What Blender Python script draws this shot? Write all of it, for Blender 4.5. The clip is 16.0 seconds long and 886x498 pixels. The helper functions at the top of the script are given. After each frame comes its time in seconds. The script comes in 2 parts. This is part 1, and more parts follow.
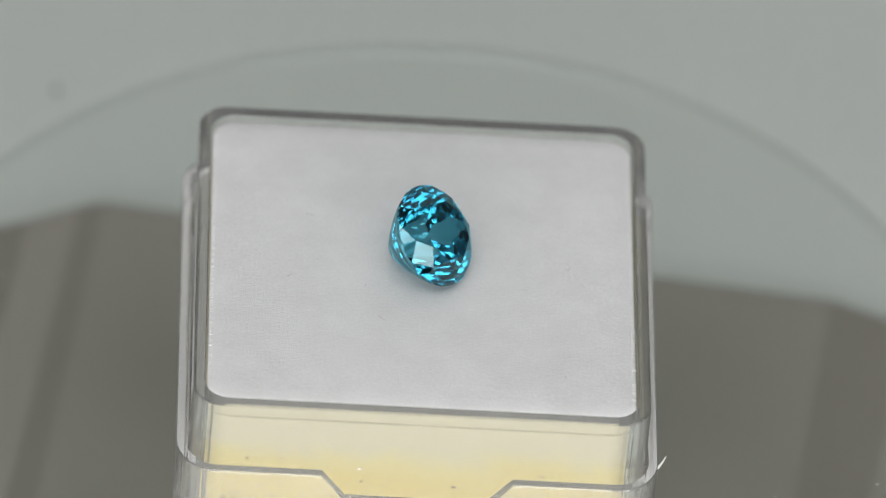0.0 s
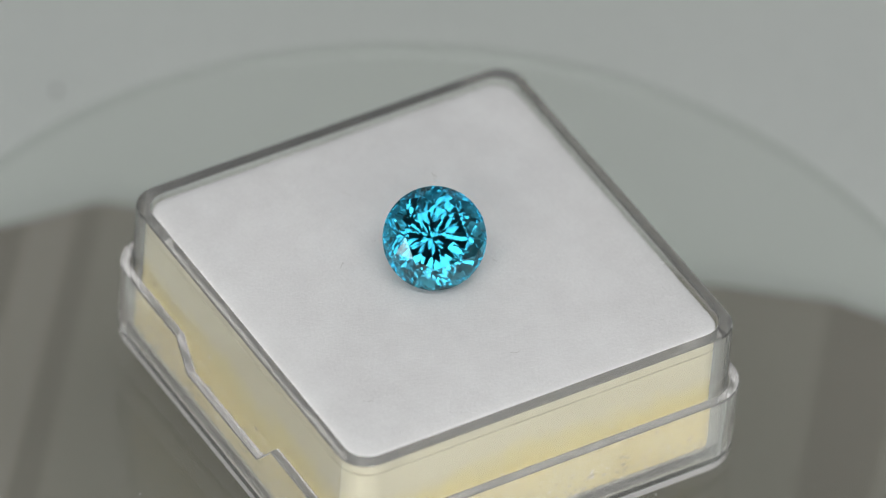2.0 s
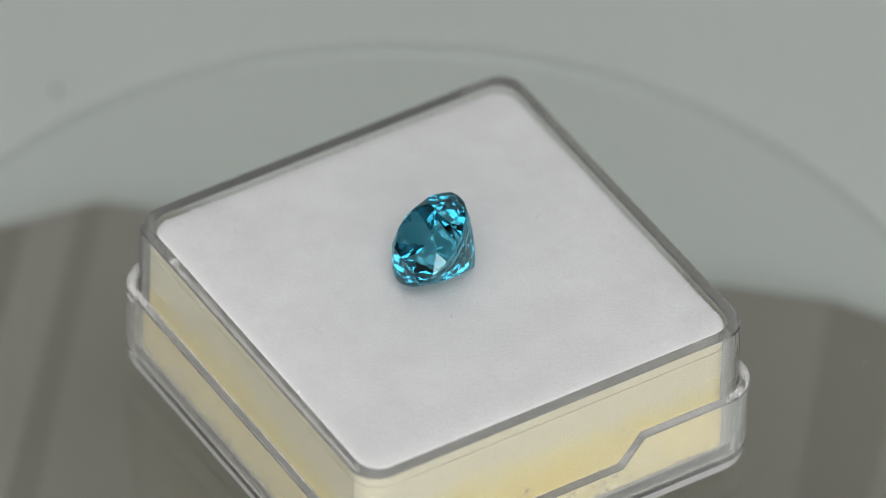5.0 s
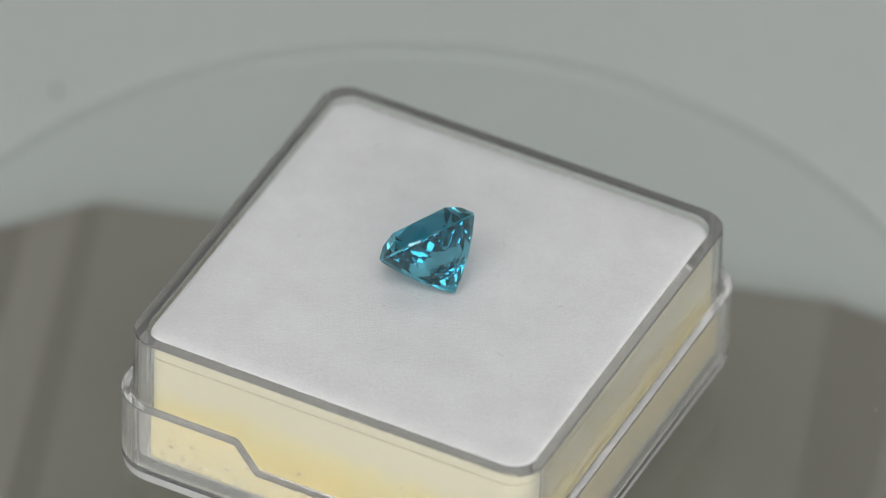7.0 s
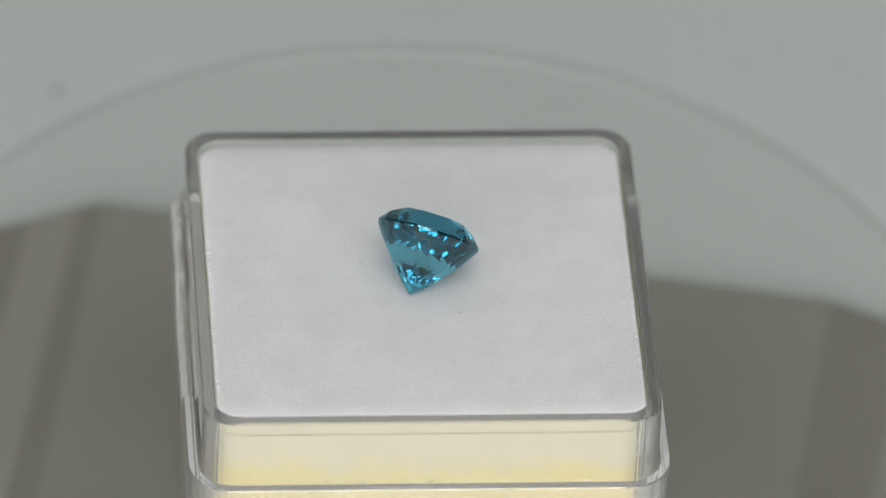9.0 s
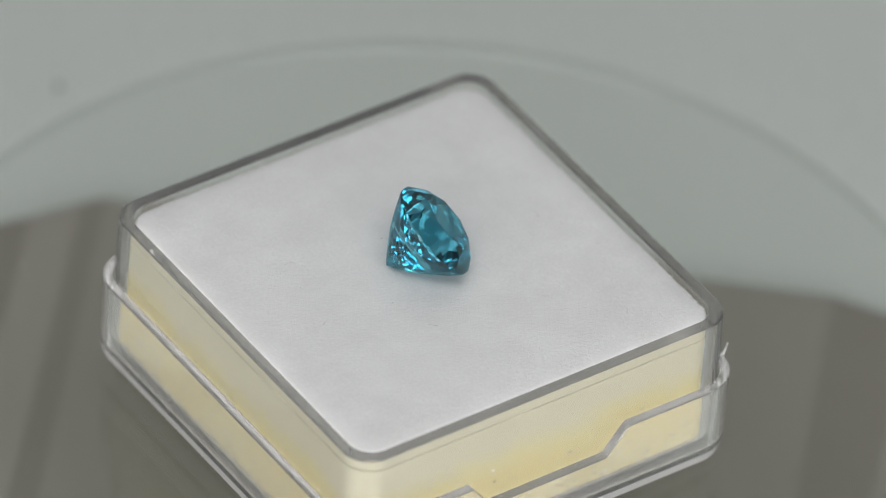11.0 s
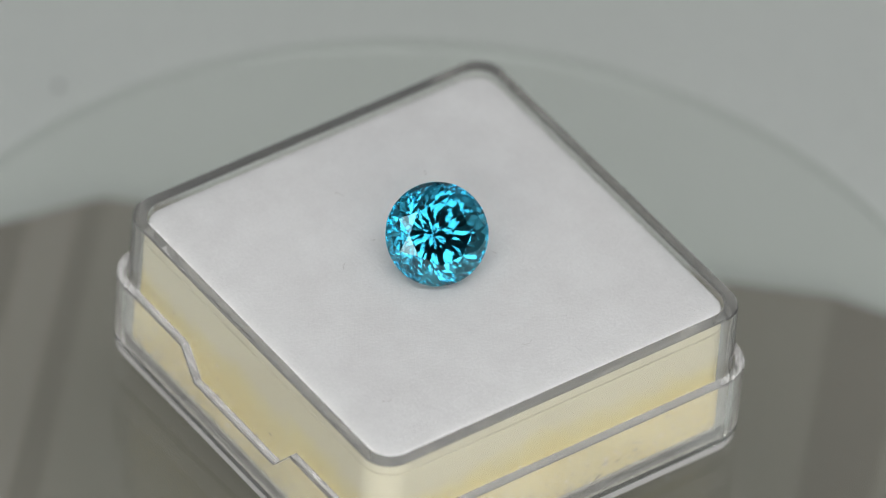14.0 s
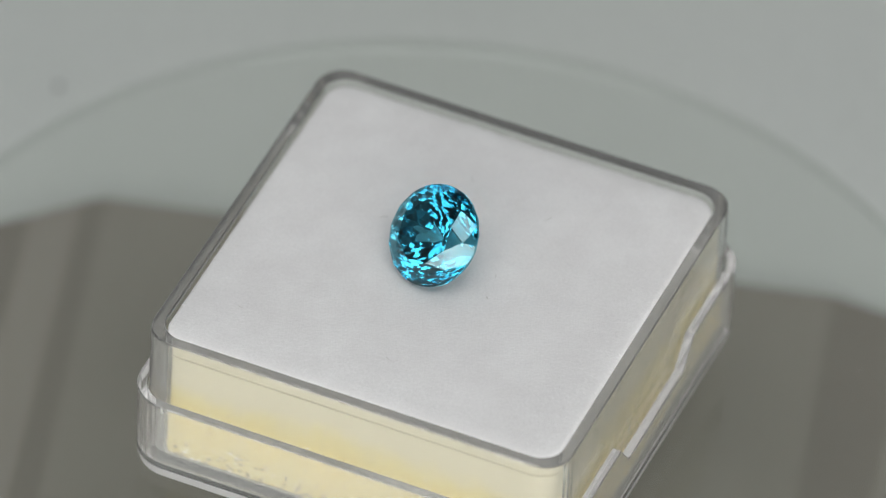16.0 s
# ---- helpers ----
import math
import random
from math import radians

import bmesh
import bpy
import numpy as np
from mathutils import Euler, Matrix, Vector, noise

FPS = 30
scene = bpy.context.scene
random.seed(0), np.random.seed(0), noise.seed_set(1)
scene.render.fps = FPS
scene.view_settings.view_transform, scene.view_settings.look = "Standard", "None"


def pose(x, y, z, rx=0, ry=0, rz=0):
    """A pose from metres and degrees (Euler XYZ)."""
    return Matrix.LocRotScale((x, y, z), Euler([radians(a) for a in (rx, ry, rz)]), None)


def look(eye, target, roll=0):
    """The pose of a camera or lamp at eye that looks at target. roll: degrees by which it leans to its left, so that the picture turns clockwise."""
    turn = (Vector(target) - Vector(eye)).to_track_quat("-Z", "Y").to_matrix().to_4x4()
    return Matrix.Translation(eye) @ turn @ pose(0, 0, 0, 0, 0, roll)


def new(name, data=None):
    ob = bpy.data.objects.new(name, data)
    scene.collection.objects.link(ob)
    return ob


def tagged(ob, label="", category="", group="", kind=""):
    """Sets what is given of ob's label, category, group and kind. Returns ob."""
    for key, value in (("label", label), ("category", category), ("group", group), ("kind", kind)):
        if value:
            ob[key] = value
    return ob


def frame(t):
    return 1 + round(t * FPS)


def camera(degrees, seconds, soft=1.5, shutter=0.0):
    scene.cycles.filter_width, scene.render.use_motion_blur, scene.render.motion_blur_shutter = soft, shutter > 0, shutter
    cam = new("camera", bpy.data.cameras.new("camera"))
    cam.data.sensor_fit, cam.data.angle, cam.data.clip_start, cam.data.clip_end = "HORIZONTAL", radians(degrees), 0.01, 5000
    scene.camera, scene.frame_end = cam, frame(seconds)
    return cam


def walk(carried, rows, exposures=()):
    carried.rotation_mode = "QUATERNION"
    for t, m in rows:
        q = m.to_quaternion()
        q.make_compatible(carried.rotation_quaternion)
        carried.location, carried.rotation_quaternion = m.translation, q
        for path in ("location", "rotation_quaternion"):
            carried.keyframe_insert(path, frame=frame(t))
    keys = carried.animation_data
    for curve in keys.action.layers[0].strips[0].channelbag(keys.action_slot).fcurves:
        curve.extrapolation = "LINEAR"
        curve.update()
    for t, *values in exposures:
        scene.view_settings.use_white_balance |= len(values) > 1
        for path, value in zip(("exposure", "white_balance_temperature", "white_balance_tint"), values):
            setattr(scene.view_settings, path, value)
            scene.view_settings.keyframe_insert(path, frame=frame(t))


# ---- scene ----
MM = 0.001

# ---- camera: fixed on its stand, a long macro lens ----
cam = camera(4.988, 16.0, soft=1.0)
EYE = (0.0, -0.48065, 0.43403)
AIM = (0.000799, 0.000884, 0.011588)
NUDGED = (0.000672, 0.000714, 0.011394)
cam.data.dof.use_dof = True
cam.data.dof.focus_distance = 0.6365
cam.data.dof.aperture_fstop = 28.0
walk(cam, [(0.0, look(EYE, AIM, 3.563)), (9.3, look(EYE, AIM, 3.563)), (11.3, look(EYE, NUDGED, 3.563)), (16.0, look(EYE, NUDGED, 3.563))])
scene.view_settings.exposure = 0.0

# ---- light: front and roof panels read off the stone's facets, other lamps added ----
world = bpy.data.worlds.new("room_light")
world.use_nodes = True
world.node_tree.nodes["Background"].inputs[0].default_value = (0.9, 0.95, 1.0, 1)
world.node_tree.nodes["Background"].inputs[1].default_value = 0.03
scene.world = world


def area_lamp(name, eye, target, sx, sy, watts, color):
    d = bpy.data.lights.new(name, "AREA")
    d.shape, d.size, d.size_y, d.energy, d.color = "RECTANGLE", sx, sy, watts, color
    ob = new(name, d)
    ob.matrix_world = look(eye, target)
    return ob


# added side lamps, no source seen there; they give the stone its glints
for lamp_x in (-0.46, -0.31, 0.31, 0.46):
    area_lamp("added_side_light", (lamp_x, -0.62, 0.24), (0, 0, 0.02), 0.10, 0.30, 0.40, (1.0, 0.985, 0.96))
# the low panel under the camera and the roof panel, inferred from facet reflections
area_lamp("front_panel_light", (0.0, -0.62, 0.19), (0, 0, 0.02), 0.38, 0.20, 1.25, (1.0, 0.985, 0.96))
area_lamp("overhead_light", (0.0, -0.28, 0.76), (0, 0, 0.0), 0.90, 0.50, 4.75, (0.97, 0.99, 1.0))
# added rear strip, no source seen; brightens the back wall behind the stone
area_lamp("overhead_light", (0.0, 0.24, 0.76), (0, 0.24, 0.0), 0.90, 0.12, 0.85, (0.97, 0.99, 1.0))


# ---- materials ----
def nodes_of(name):
    m = bpy.data.materials.new(name)
    m.use_nodes = True
    t = m.node_tree
    return m, t, t.nodes["Principled BSDF"]


def tex_noise(t, scale, detail=4.0, rough=0.6):
    co = t.nodes.new("ShaderNodeTexCoord")
    n = t.nodes.new("ShaderNodeTexNoise")
    n.inputs["Scale"].default_value, n.inputs["Detail"].default_value = scale, detail
    n.inputs["Roughness"].default_value = rough
    t.links.new(co.outputs["Object"], n.inputs["Vector"])
    return n


def ramp(t, source, stops):
    r = t.nodes.new("ShaderNodeValToRGB")
    while len(r.color_ramp.elements) < len(stops):
        r.color_ramp.elements.new(0.5)
    for e, (p, c) in zip(r.color_ramp.elements, stops):
        e.position, e.color = p, (*c, 1)
    t.links.new(source, r.inputs["Fac"])
    return r


def mix(t, kind, fac, a, b):
    m = t.nodes.new("ShaderNodeMix")
    m.data_type, m.blend_type = "RGBA", kind
    if isinstance(fac, float):
        m.inputs[0].default_value = fac
    else:
        t.links.new(fac, m.inputs[0])
    t.links.new(a, m.inputs[6])
    t.links.new(b, m.inputs[7])
    return m.outputs[2]


def bump(t, b, source, strength, dist):
    n = t.nodes.new("ShaderNodeBump")
    n.inputs["Strength"].default_value, n.inputs["Distance"].default_value = strength, dist
    t.links.new(source, n.inputs["Height"])
    t.links.new(n.outputs["Normal"], b.inputs["Normal"])


def matte(name, lo, hi, coarse, fine, rough=0.8, relief=0.2, depth=0.00005, grain=0.9):
    """A plain dull surface with two scales of mottling and a fine relief."""
    m, t, b = nodes_of(name)
    a = ramp(t, tex_noise(t, coarse, 3).outputs["Fac"], [(0.3, lo), (0.7, hi)])
    f = tex_noise(t, fine, 5, 0.7)
    g = ramp(t, f.outputs["Fac"], [(0.25, (grain, grain, grain)), (0.75, (1, 1, 1))])
    t.links.new(mix(t, "MULTIPLY", 1.0, a.outputs["Color"], g.outputs["Color"]), b.inputs["Base Color"])
    b.inputs["Roughness"].default_value = rough
    bump(t, b, f.outputs["Fac"], relief, depth)
    return m


def clear(name, color, ior, rough=0.0, relief=0.0, scale=300.0, depth=0.0001, haze=0.0):
    m, t, b = nodes_of(name)
    b.inputs["Base Color"].default_value = (*color, 1)
    b.inputs["Transmission Weight"].default_value = 1.0 - haze
    b.inputs["IOR"].default_value, b.inputs["Roughness"].default_value = ior, rough
    if relief:
        bump(t, b, tex_noise(t, scale, 3).outputs["Fac"], relief, depth)
    return m


SWEEP = matte("grey_paper_sweep", (0.555, 0.585, 0.56), (0.615, 0.64, 0.615), 9, 900, 0.85)
BACK = matte("white_back_cloth", (0.50, 0.51, 0.505), (0.56, 0.565, 0.56), 6, 600, 0.9)
TENT = matte("grey_tent_cloth", (0.15, 0.152, 0.155), (0.18, 0.18, 0.18), 6, 600, 0.9)
ROOM = matte("dark_room_cloth", (0.10, 0.10, 0.105), (0.14, 0.14, 0.14), 5, 400, 0.9)


def pane(name, tint, gloss):
    """Thin clear glass: it lets light through with a faint tint, and mirrors a little of it."""
    m, t, b = nodes_of(name)
    t.nodes.remove(b)
    thru, mirror = t.nodes.new("ShaderNodeBsdfTransparent"), t.nodes.new("ShaderNodeBsdfGlossy")
    thru.inputs["Color"].default_value = (*tint, 1)
    mirror.inputs["Roughness"].default_value = gloss
    mx = t.nodes.new("ShaderNodeMixShader")
    mx.inputs[0].default_value = 0.045
    t.links.new(thru.outputs[0], mx.inputs[1])
    t.links.new(mirror.outputs[0], mx.inputs[2])
    t.links.new(mx.outputs[0], t.nodes["Material Output"].inputs["Surface"])
    return m


GLASS = pane("greenish_glass", (0.965, 0.975, 0.962), 0.02)
GROUND_EDGE = pane("ground_glass_edge", (0.93, 0.94, 0.93), 0.3)
METAL = matte("satin_metal", (0.4, 0.4, 0.4), (0.5, 0.5, 0.5), 200, 3000, 0.4)
ACRYLIC = clear("clear_plastic", (0.965, 0.962, 0.95), 1.5, 0.04, 0.10, 220, 0.0002, 0.07)
LIT_BASE = clear("lit_base_plastic", (0.93, 0.91, 0.91), 1.5, 0.3, 0.4, 900, 0.0002, 0.62)
FELT = matte("white_felt", (0.785, 0.775, 0.775), (0.85, 0.845, 0.845), 330, 5200, 0.95, 0.5, 0.00008)
STRIP_GREY = matte("stand_in_grey", (0.258, 0.240, 0.208), (0.278, 0.259, 0.226), 60, 1200, 0.9, 0.0, grain=0.97)
STRIP_DARK = matte("stand_in_dark_grey", (0.210, 0.190, 0.163), (0.226, 0.206, 0.178), 60, 1200, 0.9, 0.0, grain=0.97)
PALE_GREY = matte("pale_grey", (0.280, 0.257, 0.226), (0.302, 0.278, 0.246), 60, 1200, 0.9, 0.0, grain=0.97)
DUST = matte("dust", (0.02, 0.02, 0.018), (0.035, 0.03, 0.03), 900, 9000, 0.9)
DARK_SPECK = matte("grey_brown_specks", (0.14, 0.13, 0.08), (0.24, 0.22, 0.15), 900, 9000, 0.7)
LINT_GLINT = matte("pale_lint_and_glint", (0.75, 0.74, 0.72), (0.85, 0.84, 0.82), 900, 9000, 0.8)


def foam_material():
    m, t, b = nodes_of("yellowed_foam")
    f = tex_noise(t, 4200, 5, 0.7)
    # aged yellow foam: unevenly yellower towards the bottom, paler towards the top
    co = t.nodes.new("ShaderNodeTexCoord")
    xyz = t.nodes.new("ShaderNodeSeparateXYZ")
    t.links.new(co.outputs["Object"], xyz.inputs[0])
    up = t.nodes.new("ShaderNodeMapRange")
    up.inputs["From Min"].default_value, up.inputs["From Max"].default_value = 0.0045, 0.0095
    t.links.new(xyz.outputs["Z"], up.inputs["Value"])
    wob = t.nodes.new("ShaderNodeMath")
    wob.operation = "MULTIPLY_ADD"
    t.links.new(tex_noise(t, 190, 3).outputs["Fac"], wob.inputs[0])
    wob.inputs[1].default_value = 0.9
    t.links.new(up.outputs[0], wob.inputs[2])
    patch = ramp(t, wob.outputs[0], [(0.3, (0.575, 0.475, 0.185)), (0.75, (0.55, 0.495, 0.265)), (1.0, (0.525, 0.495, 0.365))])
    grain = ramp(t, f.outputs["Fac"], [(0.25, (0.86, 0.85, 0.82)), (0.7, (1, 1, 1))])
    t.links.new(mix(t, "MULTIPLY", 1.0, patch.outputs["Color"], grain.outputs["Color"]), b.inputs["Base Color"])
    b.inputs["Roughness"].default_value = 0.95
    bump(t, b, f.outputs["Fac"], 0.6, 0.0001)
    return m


def gem_material():
    """Blue zircon: the tint deepens with every bounce inside, and the polish adds a clear sheen."""
    m, t, b = nodes_of("blue_zircon")
    t.nodes.remove(b)
    body, polish = t.nodes.new("ShaderNodeBsdfGlass"), t.nodes.new("ShaderNodeBsdfGlossy")
    body.inputs["Color"].default_value = (0.405, 0.77, 0.855, 1)
    body.inputs["IOR"].default_value, body.inputs["Roughness"].default_value = 1.93, 0.0
    polish.inputs["Color"].default_value = (1, 1, 1, 1)
    polish.inputs["Roughness"].default_value = 0.0
    mx = t.nodes.new("ShaderNodeMixShader")
    mx.inputs[0].default_value = 0.035
    t.links.new(body.outputs[0], mx.inputs[1])
    t.links.new(polish.outputs[0], mx.inputs[2])
    t.links.new(mx.outputs[0], t.nodes["Material Output"].inputs["Surface"])
    return m


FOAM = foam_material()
ZIRCON = gem_material()


# ---- mesh helpers ----
def mesh_of(name, bm, material, smooth=False):
    me = bpy.data.meshes.new(name)
    bmesh.ops.recalc_face_normals(bm, faces=bm.faces)
    for f in bm.faces:
        f.smooth = smooth
    bm.to_mesh(me)
    bm.free()
    for m in material if isinstance(material, (list, tuple)) else [material]:
        me.materials.append(m)
    return me


def part(name, bm, material, parent, label="", smooth=False):
    ob = new(name, mesh_of(name, bm, material, smooth))
    ob.parent = parent
    return tagged(ob, label)


def loft(bm, rings, close_ends=True):
    """Skins a list of rings of points of equal number; returns the rings of vertices."""
    vs = [[bm.verts.new(p) for p in ring] for ring in rings]
    for a, b in zip(vs, vs[1:]):
        n = len(a)
        for i in range(n):
            bm.faces.new((a[i], a[(i + 1) % n], b[(i + 1) % n], b[i]))
    if close_ends:
        bm.faces.new(vs[0])
        bm.faces.new(vs[-1])
    return vs


def rounded(half, r, z, seg=8, straight=1, dip=None):
    """A square ring with rounded corners, half wide, in mm. dip(x, side) lowers points of the two notched sides."""
    pts = []
    for k in range(4):
        a0 = k * math.pi / 2 - math.pi / 2 + 0
        cx = (half - r) * (1 if k in (0, 1) else -1)
        cy = (half - r) * (1 if k in (1, 2) else -1)
        for i in range(seg + 1):
            a = a0 + math.pi / 2 * i / seg
            pts.append((cx + r * math.cos(a), cy + r * math.sin(a), z))
        # points along the straight side that follows the corner
        e, nx = pts[-1], (k + 1) % 4
        fx = (half - r) * (1 if nx in (0, 1) else -1) + r * math.cos(nx * math.pi / 2 - math.pi / 2)
        fy = (half - r) * (1 if nx in (1, 2) else -1) + r * math.sin(nx * math.pi / 2 - math.pi / 2)
        for s in NOTCH if straight else ():
            u = (s + half - r) / (2 * (half - r))
            if k in (1, 3):
                x, y = e[0] + (fx - e[0]) * u, e[1] + (fy - e[1]) * u
            else:
                x, y = e[0] + (fx - e[0]) * u, e[1] + (fy - e[1]) * u
            low = dip if dip and k in (1, 3) and abs(s) < 5.0 else 0.0
            pts.append((x, y, z - low))
    return [Vector(p) * MM for p in pts]


NOTCH = (-5.95, -4.4, 4.4, 5.95)


def box_bm(sx, sy, sz, z0=0.0, bevel=0.0):
    bm = bmesh.new()
    bmesh.ops.create_cube(bm, size=1.0, matrix=Matrix.Translation((0, 0, z0 + sz / 2)) @ Matrix.Diagonal((sx, sy, sz, 1)))
    if bevel:
        bmesh.ops.bevel(bm, geom=list(bm.edges), offset=bevel, segments=2, affect="EDGES", profile=0.5)
    return bm


# ---- setting: the sweep on the table, and an added unseen tent around it ----
def slab(name, size, at, material, label, category):
    bm = box_bm(*size)
    ob = new(name, mesh_of(name, bm, material))
    ob.matrix_world = pose(*at)
    return tagged(ob, label, category, kind="structure")


BASE_Z = -0.0200
slab("ground", (2.4, 2.4, 0.02), (0, 0, BASE_Z - 0.02), SWEEP, "matt light grey paper sweep under the turntable", "ground")
# added unseen enclosure; its tones shape the light in the stone
slab("wall_north", (1.2, 0.01, 0.80), (0, 0.50, BASE_Z), BACK, "added unseen white wall behind the turntable", "wall")
slab("wall_east", (0.01, 1.4, 0.80), (0.60, -0.2, BASE_Z), TENT, "added unseen dark grey side wall", "wall")
slab("wall_west", (0.01, 1.4, 0.80), (-0.60, -0.2, BASE_Z), TENT, "added unseen dark grey side wall", "wall")
slab("wall_south", (1.2, 0.01, 0.80), (0, -0.90, BASE_Z), ROOM, "added unseen dark wall behind the camera", "wall")
slab("ceiling", (1.22, 1.42, 0.01), (0, -0.2, BASE_Z + 0.80), TENT, "added unseen dark grey roof", "ceiling")


# ---- grey strips added under the glass for the disc's dark area ----
def dark_area_strips():
    """Added flat strips for the dark area in the disc, their tones in colour."""
    top = tagged(new("dark_area_strips"), "added flat grey strips standing in for the dark area in the glass disc", "card")
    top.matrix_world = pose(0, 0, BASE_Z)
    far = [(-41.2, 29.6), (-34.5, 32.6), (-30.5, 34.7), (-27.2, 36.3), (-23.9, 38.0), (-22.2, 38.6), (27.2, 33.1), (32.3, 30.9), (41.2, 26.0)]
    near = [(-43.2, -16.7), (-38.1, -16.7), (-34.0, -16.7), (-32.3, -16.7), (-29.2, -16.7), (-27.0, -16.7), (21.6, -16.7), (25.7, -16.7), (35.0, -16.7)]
    mats = (STRIP_GREY, PALE_GREY, STRIP_DARK, PALE_GREY, STRIP_DARK, STRIP_GREY, STRIP_DARK, STRIP_GREY)
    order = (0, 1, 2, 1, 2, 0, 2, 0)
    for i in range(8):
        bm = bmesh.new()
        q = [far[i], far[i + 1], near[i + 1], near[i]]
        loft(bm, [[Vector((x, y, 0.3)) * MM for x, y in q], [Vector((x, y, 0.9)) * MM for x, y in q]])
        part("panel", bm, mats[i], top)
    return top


dark_area_strips()


# ---- the turntable ----
def turntable():
    top = tagged(new("turntable"), "round clear greenish glass turntable disc on a metal hub", "turntable")
    bm = bmesh.new()

    def ring(r, z, n=160):
        return [Vector((r * math.cos(2 * math.pi * i / n), r * math.sin(2 * math.pi * i / n), z)) * MM for i in range(n)]

    loft(bm, [ring(35.35, -1.8), ring(35.6, -1.6), ring(35.6, -0.8), ring(35.35, -0.6)])
    for f in bm.faces:
        f.material_index = 0 if abs(f.calc_center_median().z + 0.0012) > 0.00055 else 1
    disc = part("disc", bm, [GLASS, GROUND_EDGE], top, "clear greenish glass disc with ground edge")
    rnd = random.Random(8)
    bm = bmesh.new()
    for i in range(36):
        a, r = rnd.uniform(0, 2 * math.pi), 34.0 * rnd.random() ** 0.5
        size = rnd.uniform(0.02, 0.06) * MM
        bmesh.ops.create_icosphere(bm, subdivisions=1, radius=size, matrix=Matrix.Translation((r * math.cos(a) * MM, r * math.sin(a) * MM, -0.58 * MM)) @ Matrix.Rotation(a * 7, 4, "Z") @ Matrix.Diagonal((rnd.uniform(1, 2.5), 1, 0.5, 1)))
    tagged(part("dust", bm, LINT_GLINT, top), kind="stuff")
    bm = bmesh.new()

    def hub(r, z, n=48):
        return [Vector((r * math.cos(2 * math.pi * i / n), r * math.sin(2 * math.pi * i / n), z)) * MM for i in range(n)]

    loft(bm, [hub(5.0, -19.05), hub(5.2, -18.8), hub(5.2, -2.2), hub(4.8, -1.82)])
    part("hub", bm, METAL, top, "satin metal hub")
    return top


# ---- the gem box ----
CX, CY = -0.409, 0.573


def gem_box():
    top = tagged(new("gem_box"), "open clear plastic gem box, its lid nested under the tray", "box")
    # lid: outer shell with a finger notch on two opposite sides
    bm = bmesh.new()
    d = 1.96
    loft(bm, [rounded(14.45, 2.1, -0.35), rounded(14.9, 2.65, -0.2), rounded(15.03, 2.75, 0.5), rounded(15.06, 2.75, 2.6),
              rounded(15.08, 2.75, 5.66, dip=d), rounded(15.02, 2.7, 5.76, dip=d), rounded(14.5, 2.15, 5.76, dip=d), rounded(14.43, 2.1, 5.66, dip=d),
              rounded(14.41, 2.1, 2.6), rounded(14.39, 2.1, 0.62), rounded(14.15, 2.0, 0.42)])
    # bright band of light along the lid's foot, put in as pale haze
    for f in bm.faces:
        f.material_index = 1 if f.calc_center_median().z < 0.0004 and abs(f.normal.z) < 0.9 and len(f.verts) == 4 else 0
    lid = part("lid", bm, [ACRYLIC, LIT_BASE], top, "clear lid with notched rim")
    lid.visible_shadow = False
    # tray
    bm = bmesh.new()
    loft(bm, [rounded(13.9, 2.0, 0.5), rounded(14.29, 2.0, 0.75), rounded(14.35, 2.0, 3.0), rounded(14.31, 1.95, 8.0), rounded(14.27, 1.9, 10.48), rounded(14.19, 1.85, 10.59),
              rounded(13.58, 1.62, 10.59), rounded(13.50, 1.55, 10.5), rounded(13.50, 1.55, 1.15), rounded(13.3, 1.45, 0.95)])
    tray = part("tray", bm, ACRYLIC, top, "clear tray with rounded rim")
    tray.visible_shadow = False
    # a torn burr on one corner of the lid
    bm = bmesh.new()
    loft(bm, [[Vector(p) * MM for p in ((0, 0, 0), (0.25, 0, 0.05), (0.2, 0.2, 0.1))], [Vector(p) * MM for p in ((0.35, 0.1, 0.5), (0.5, 0.1, 0.5), (0.48, 0.2, 0.6))],
              [Vector(p) * MM for p in ((0.6, 0.15, 1.0), (0.66, 0.15, 1.0), (0.65, 0.2, 1.05))]])
    bmesh.ops.translate(bm, verts=bm.verts, vec=Vector((14.9, -12.4, 5.3)) * MM)
    part("burr", bm, LINT_GLINT, top, "pale torn plastic burr")
    return top


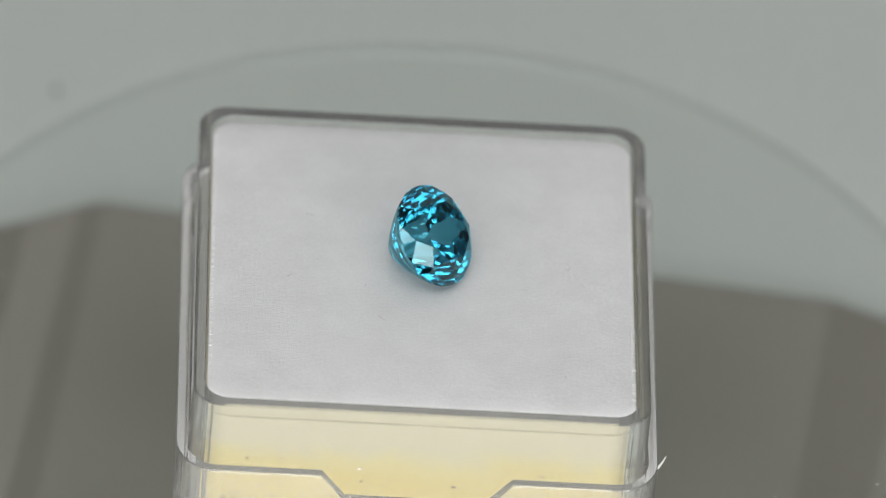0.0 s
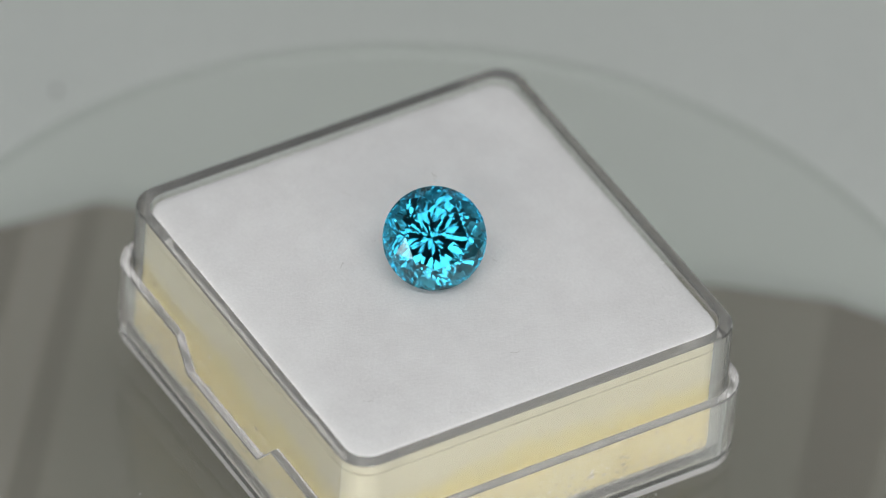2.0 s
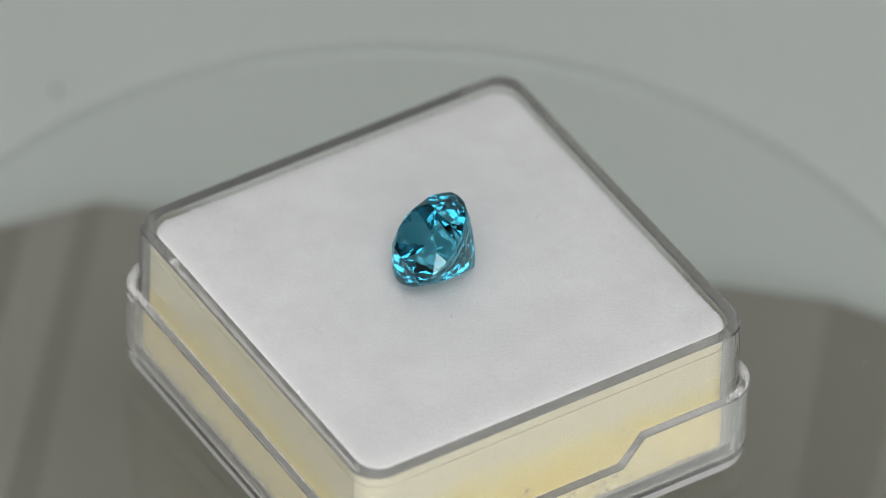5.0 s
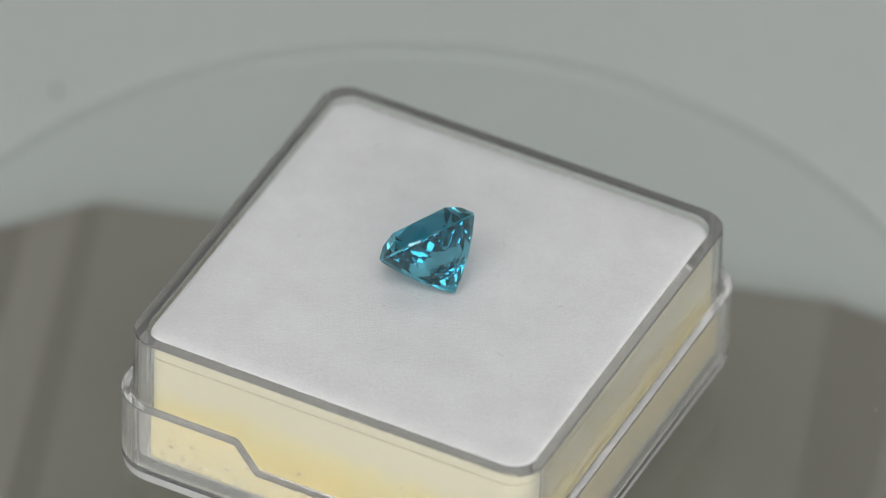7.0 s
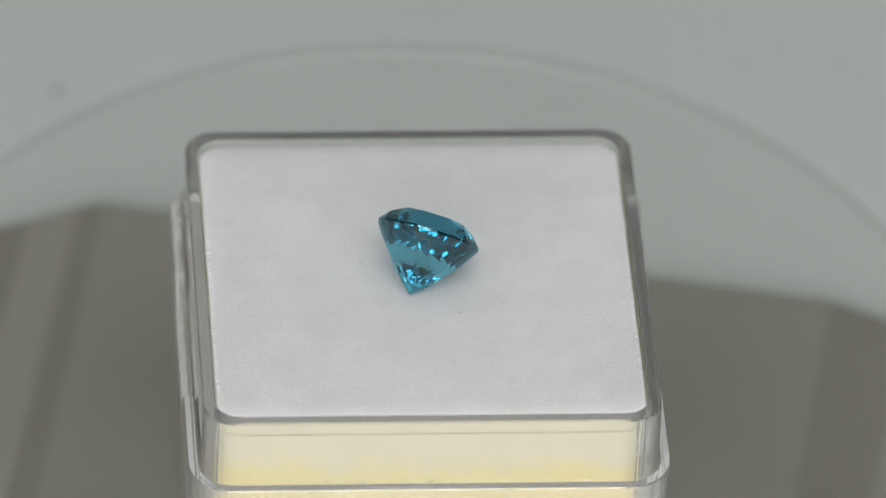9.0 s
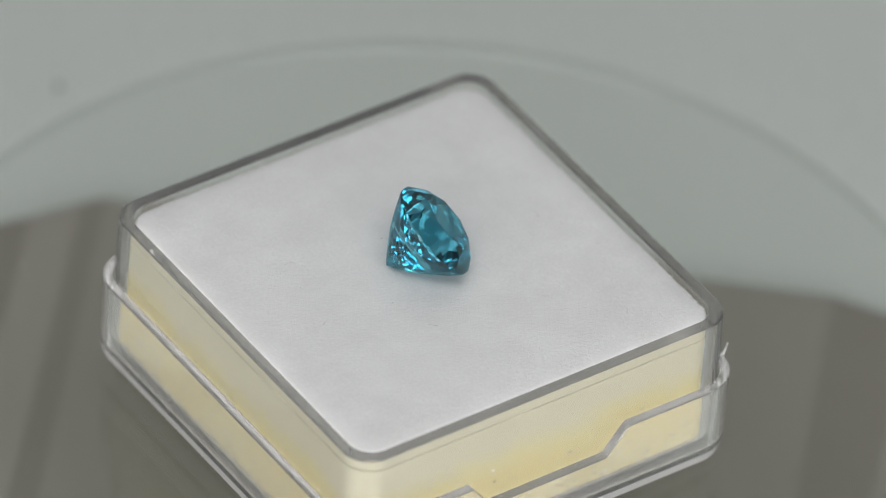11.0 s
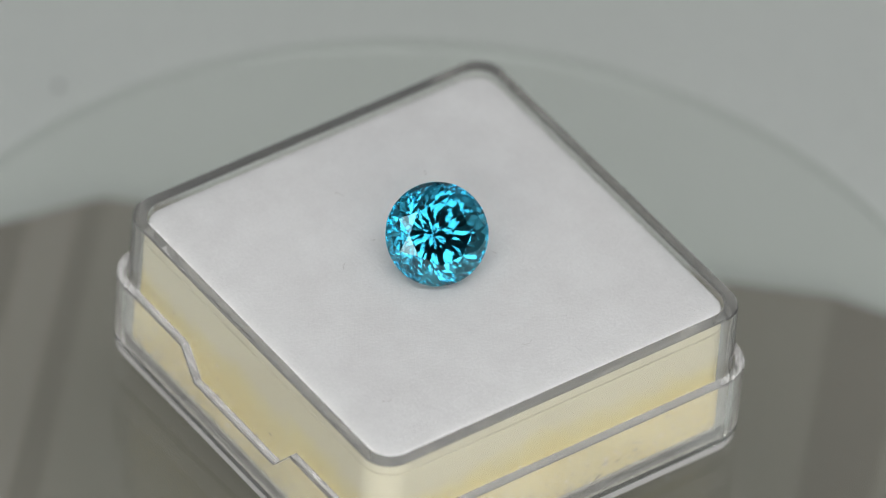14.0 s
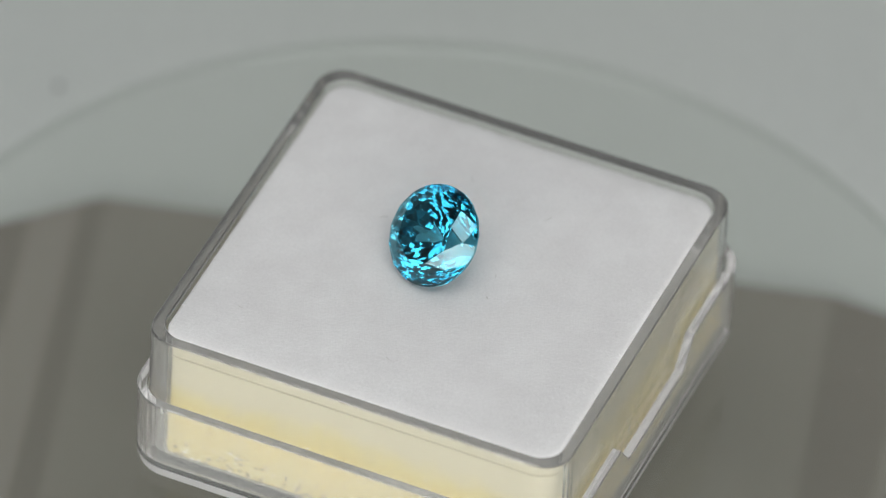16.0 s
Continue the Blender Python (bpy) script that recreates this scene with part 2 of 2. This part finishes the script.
def foam_pad():
    top = tagged(new("foam_pad"), "white felt-topped pad of yellowed foam filling the box", "foam pad")
    h = 13.36
    bm = bmesh.new()
    loft(bm, [rounded(h - 0.25, 1.3, 1.0), rounded(h, 1.5, 1.3), rounded(h, 1.5, 6.0), rounded(h, 1.5, 9.08), rounded(h - 0.22, 1.4, 9.15), rounded(h, 1.5, 9.22), rounded(h, 1.5, 9.97)])
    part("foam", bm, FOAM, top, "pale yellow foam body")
    bm = bmesh.new()
    rings = [rounded(h - 0.05, 1.45, 9.98), rounded(h + 0.02, 1.5, 10.04), rounded(h - 0.08, 1.4, 10.12), rounded(h - 0.4, 1.2, 10.22)]
    rings += [rounded(q, 1.1, 10.22 + 0.27 * (1 - (q / 13.0) ** 2) + 0.01) for q in (12.0, 10.5, 9.0, 7.6)]
    loft(bm, rings)
    part("felt", bm, FELT, top, "white felt face", smooth=True)
    # the felt's frayed edge
    rnd = random.Random(21)
    bm = bmesh.new()
    for i in range(520):
        side, x = rnd.randrange(4), rnd.uniform(-12.3, 12.3)
        ln, w, lean = rnd.uniform(0.05, 0.22), rnd.uniform(0.02, 0.06), rnd.uniform(-0.5, 0.5)
        at = Matrix.Rotation(side * math.pi / 2, 4, "Z") @ Matrix.Translation((x * MM, -(h - 0.22) * MM, rnd.uniform(10.10, 10.2) * MM))
        a, b2, c, d2 = (bm.verts.new(at @ (Vector(p) * MM)) for p in ((-w, 0, 0), (w, 0, 0), (0, 0, 0.06), (lean * ln, -ln - 0.12, 0.0)))
        for f in ((a, b2, c), (a, b2, d2), (b2, c, d2), (c, a, d2)):
            bm.faces.new(f)
    tagged(part("fringe", bm, FELT, top), kind="stuff")
    # a few fibres and flecks on the felt
    rnd = random.Random(12)
    bm = bmesh.new()
    for i in range(8):
        x, y, a, bend, ln = rnd.uniform(-11, 11), rnd.uniform(-11, 11), rnd.uniform(0, 6.3), rnd.uniform(-2, 2), rnd.uniform(0.25, 0.8)
        z = 10.235 + 0.27 * (1 - (max(abs(x), abs(y), 7.6) / 13.0) ** 2)
        rings = []
        for k in range(5):
            px, py = x + ln * k / 4 * math.cos(a + bend * k / 8), y + ln * k / 4 * math.sin(a + bend * k / 8)
            w = 0.010
            rings.append([Vector((px - w * math.sin(a), py + w * math.cos(a), z)) * MM, Vector((px + w * math.sin(a), py - w * math.cos(a), z)) * MM, Vector((px, py, z + 0.015)) * MM])
        loft(bm, rings)
    tagged(part("fibres", bm, PALE_GREY, top), kind="stuff")
    # added specks for the plastic's bubbles and sparkle; glints are painted as pale grains
    rnd = random.Random(5)
    for name, count, m, size in (("pale_specks", 120, LINT_GLINT, 0.12), ("dark_specks", 560, DARK_SPECK, 0.15), ("glints", 48, LINT_GLINT, 0.12)):
        bm = bmesh.new()
        for i in range(count):
            side, x = rnd.randrange(4), rnd.uniform(-12.0, 12.0)
            z = 1.3 + 1.9 * rnd.random() ** 2.0 if rnd.random() < 0.9 else rnd.uniform(1.2, 6.0)
            r = size * rnd.uniform(0.4, 1.0)
            at = Matrix.Rotation(side * math.pi / 2, 4, "Z") @ Matrix.Translation((x * MM, -(h + 0.03) * MM, z * MM))
            bmesh.ops.create_icosphere(bm, subdivisions=1, radius=r * MM, matrix=at @ Matrix.Diagonal((rnd.uniform(0.7, 1.6), 0.3, rnd.uniform(0.6, 1.1), 1)))
        tagged(part(name, bm, m, top), kind="stuff")
    return top


# ---- the stone ----
def gemstone():
    bm = bmesh.new()
    R, PETALS = 3.28, 20
    rnd = random.Random(3)  # hand-cut facets, never quite even
    bmesh.ops.create_cube(bm, size=12.0)

    def cut(n, d):
        geom = list(bm.verts) + list(bm.edges) + list(bm.faces)
        n = Vector(n).normalized()
        out = bmesh.ops.bisect_plane(bm, geom=geom, dist=1e-5, plane_co=n * d, plane_no=n, clear_outer=True)
        edges = [e for e in out["geom_cut"] if isinstance(e, bmesh.types.BMEdge)]
        if len(edges) > 2:
            bmesh.ops.contextual_create(bm, geom=edges)

    def tier(count, slope, r, z, off=0.0, seed=0.0):
        """count facets at that slope to the girdle plane (negative: pavilion), each through the point r out, z up."""
        for i in range(count):
            a = 2 * math.pi * (i + off) / count
            s = radians(abs(slope) + (rnd.uniform(-2.08, 2.08) if slope < 0 else 0.0))
            a += rnd.uniform(-0.012, 0.012)
            nz = math.cos(s) * (1 if slope > 0 else -1)
            n = Vector((math.sin(s) * math.cos(a), math.sin(s) * math.sin(a), nz))
            cut(n, n.dot(Vector((r * math.cos(a), r * math.sin(a), z))))

    tier(48, 90, R, 0)                                  # girdle
    cut((0, 0, 1), 1.147)                                # table
    tier(8, 38.94, R, 0.10)                              # kite-shaped mains
    tier(16, 48.83, R * math.cos(math.pi / 16), 0.10, 0.5)  # upper halves
    tier(8, 26.03, 1.832, 1.147, 0.5)                      # stars
    r, z = R, -0.10                                     # pavilion, tier below tier
    for k, (slope, r2) in enumerate(((58.2, 2.75), (53.1, 2.12), (49.9, 1.61), (47.3, 1.06), (44.9, 0.75), (42.7, 0))):
        tier(PETALS, -slope, r, z, 0.5 * (k % 2))
        z -= (r - r2) * math.tan(radians(slope))
        r = r2
    bmesh.ops.dissolve_degenerate(bm, dist=1e-4, edges=bm.edges)
    bmesh.ops.scale(bm, vec=(MM, MM, MM), verts=bm.verts)
    bmesh.ops.recalc_face_normals(bm, faces=bm.faces)
    bm.normal_update()
    top = tagged(new("gemstone"), "round faceted bright blue zircon lying on its pavilion on the felt", "gemstone")

    def zone(f):
        nz = f.normal.z
        return "table" if nz > 0.995 else "crown" if nz > 0.1 else "pavilion" if nz < -0.1 else "girdle"

    for name in ("table", "crown", "girdle", "pavilion"):
        piece = bm.copy()
        bmesh.ops.delete(piece, geom=[f for f in piece.faces if zone(f) != name], context="FACES")
        me = bpy.data.meshes.new(name)
        piece.to_mesh(me)
        piece.free()
        me.materials.append(ZIRCON)
        new(name, me).parent = top
    bm.free()
    return top


STONE_AZ, STONE_EL, STONE_SPIN = -24.64, 42.0, 41.5
CULET = Vector((-2.498, 1.340, 10.70)) * MM


def stone_pose():
    turn = pose(0, 0, 0, 0, 0, STONE_AZ) @ pose(0, 0, 0, 0, 90 - STONE_EL, 0) @ pose(0, 0, 0, 0, 0, STONE_SPIN)
    return Matrix.Translation(CULET) @ turn @ Matrix.Translation((0, 0, 3.93 * MM))


# ---- dust on the optics, added as a speck on the sweep ----
def speck(name, at, size, material, label, category, seed, long=1.0):
    rnd = random.Random(seed)
    bm = bmesh.new()
    bmesh.ops.create_icosphere(bm, subdivisions=2, radius=size)
    for v in bm.verts:
        v.co *= 1 + 0.3 * rnd.uniform(-1, 1)
        v.co.x *= long
        v.co.z *= 0.6
    ob = new(name, mesh_of(name, bm, material))
    ob.matrix_world = pose(*at, 0, 0, rnd.uniform(0, 360))
    return tagged(ob, label, category)


table_glass = turntable()
the_box = gem_box()
the_pad = foam_pad()
the_stone = gemstone()
speck("lens_dust_speck", (-0.02632, 0.0508, BASE_Z + 0.0001), 0.00024, DUST, "tiny dark speck added on the grey paper sweep for dust on the optics", "dust", 1)


# ---- what turns: the disc and the box on it, which sits slightly askew; one turn in 12.2 s ----
RIM = 10.59 * MM


def turned(t):
    return pose(0, 0, RIM, 0, 0, 2.365 - 29.608 * t) @ pose(0, 0, 0, -0.153, 1.377, 0) @ Matrix.Translation((0, 0, -RIM))


def motions():
    times = [0.5 * i for i in range(33)]
    walk(table_glass, [(t, pose(0, 0, 0, 0, 0, 2.365 - 29.608 * t)) for t in times])
    on_box = Matrix.Translation(Vector((CX, CY, 0)) * MM)
    walk(the_box, [(t, turned(t) @ on_box) for t in times])
    walk(the_pad, [(t, turned(t) @ on_box) for t in times])
    walk(the_stone, [(t, turned(t) @ stone_pose()) for t in times])


motions()
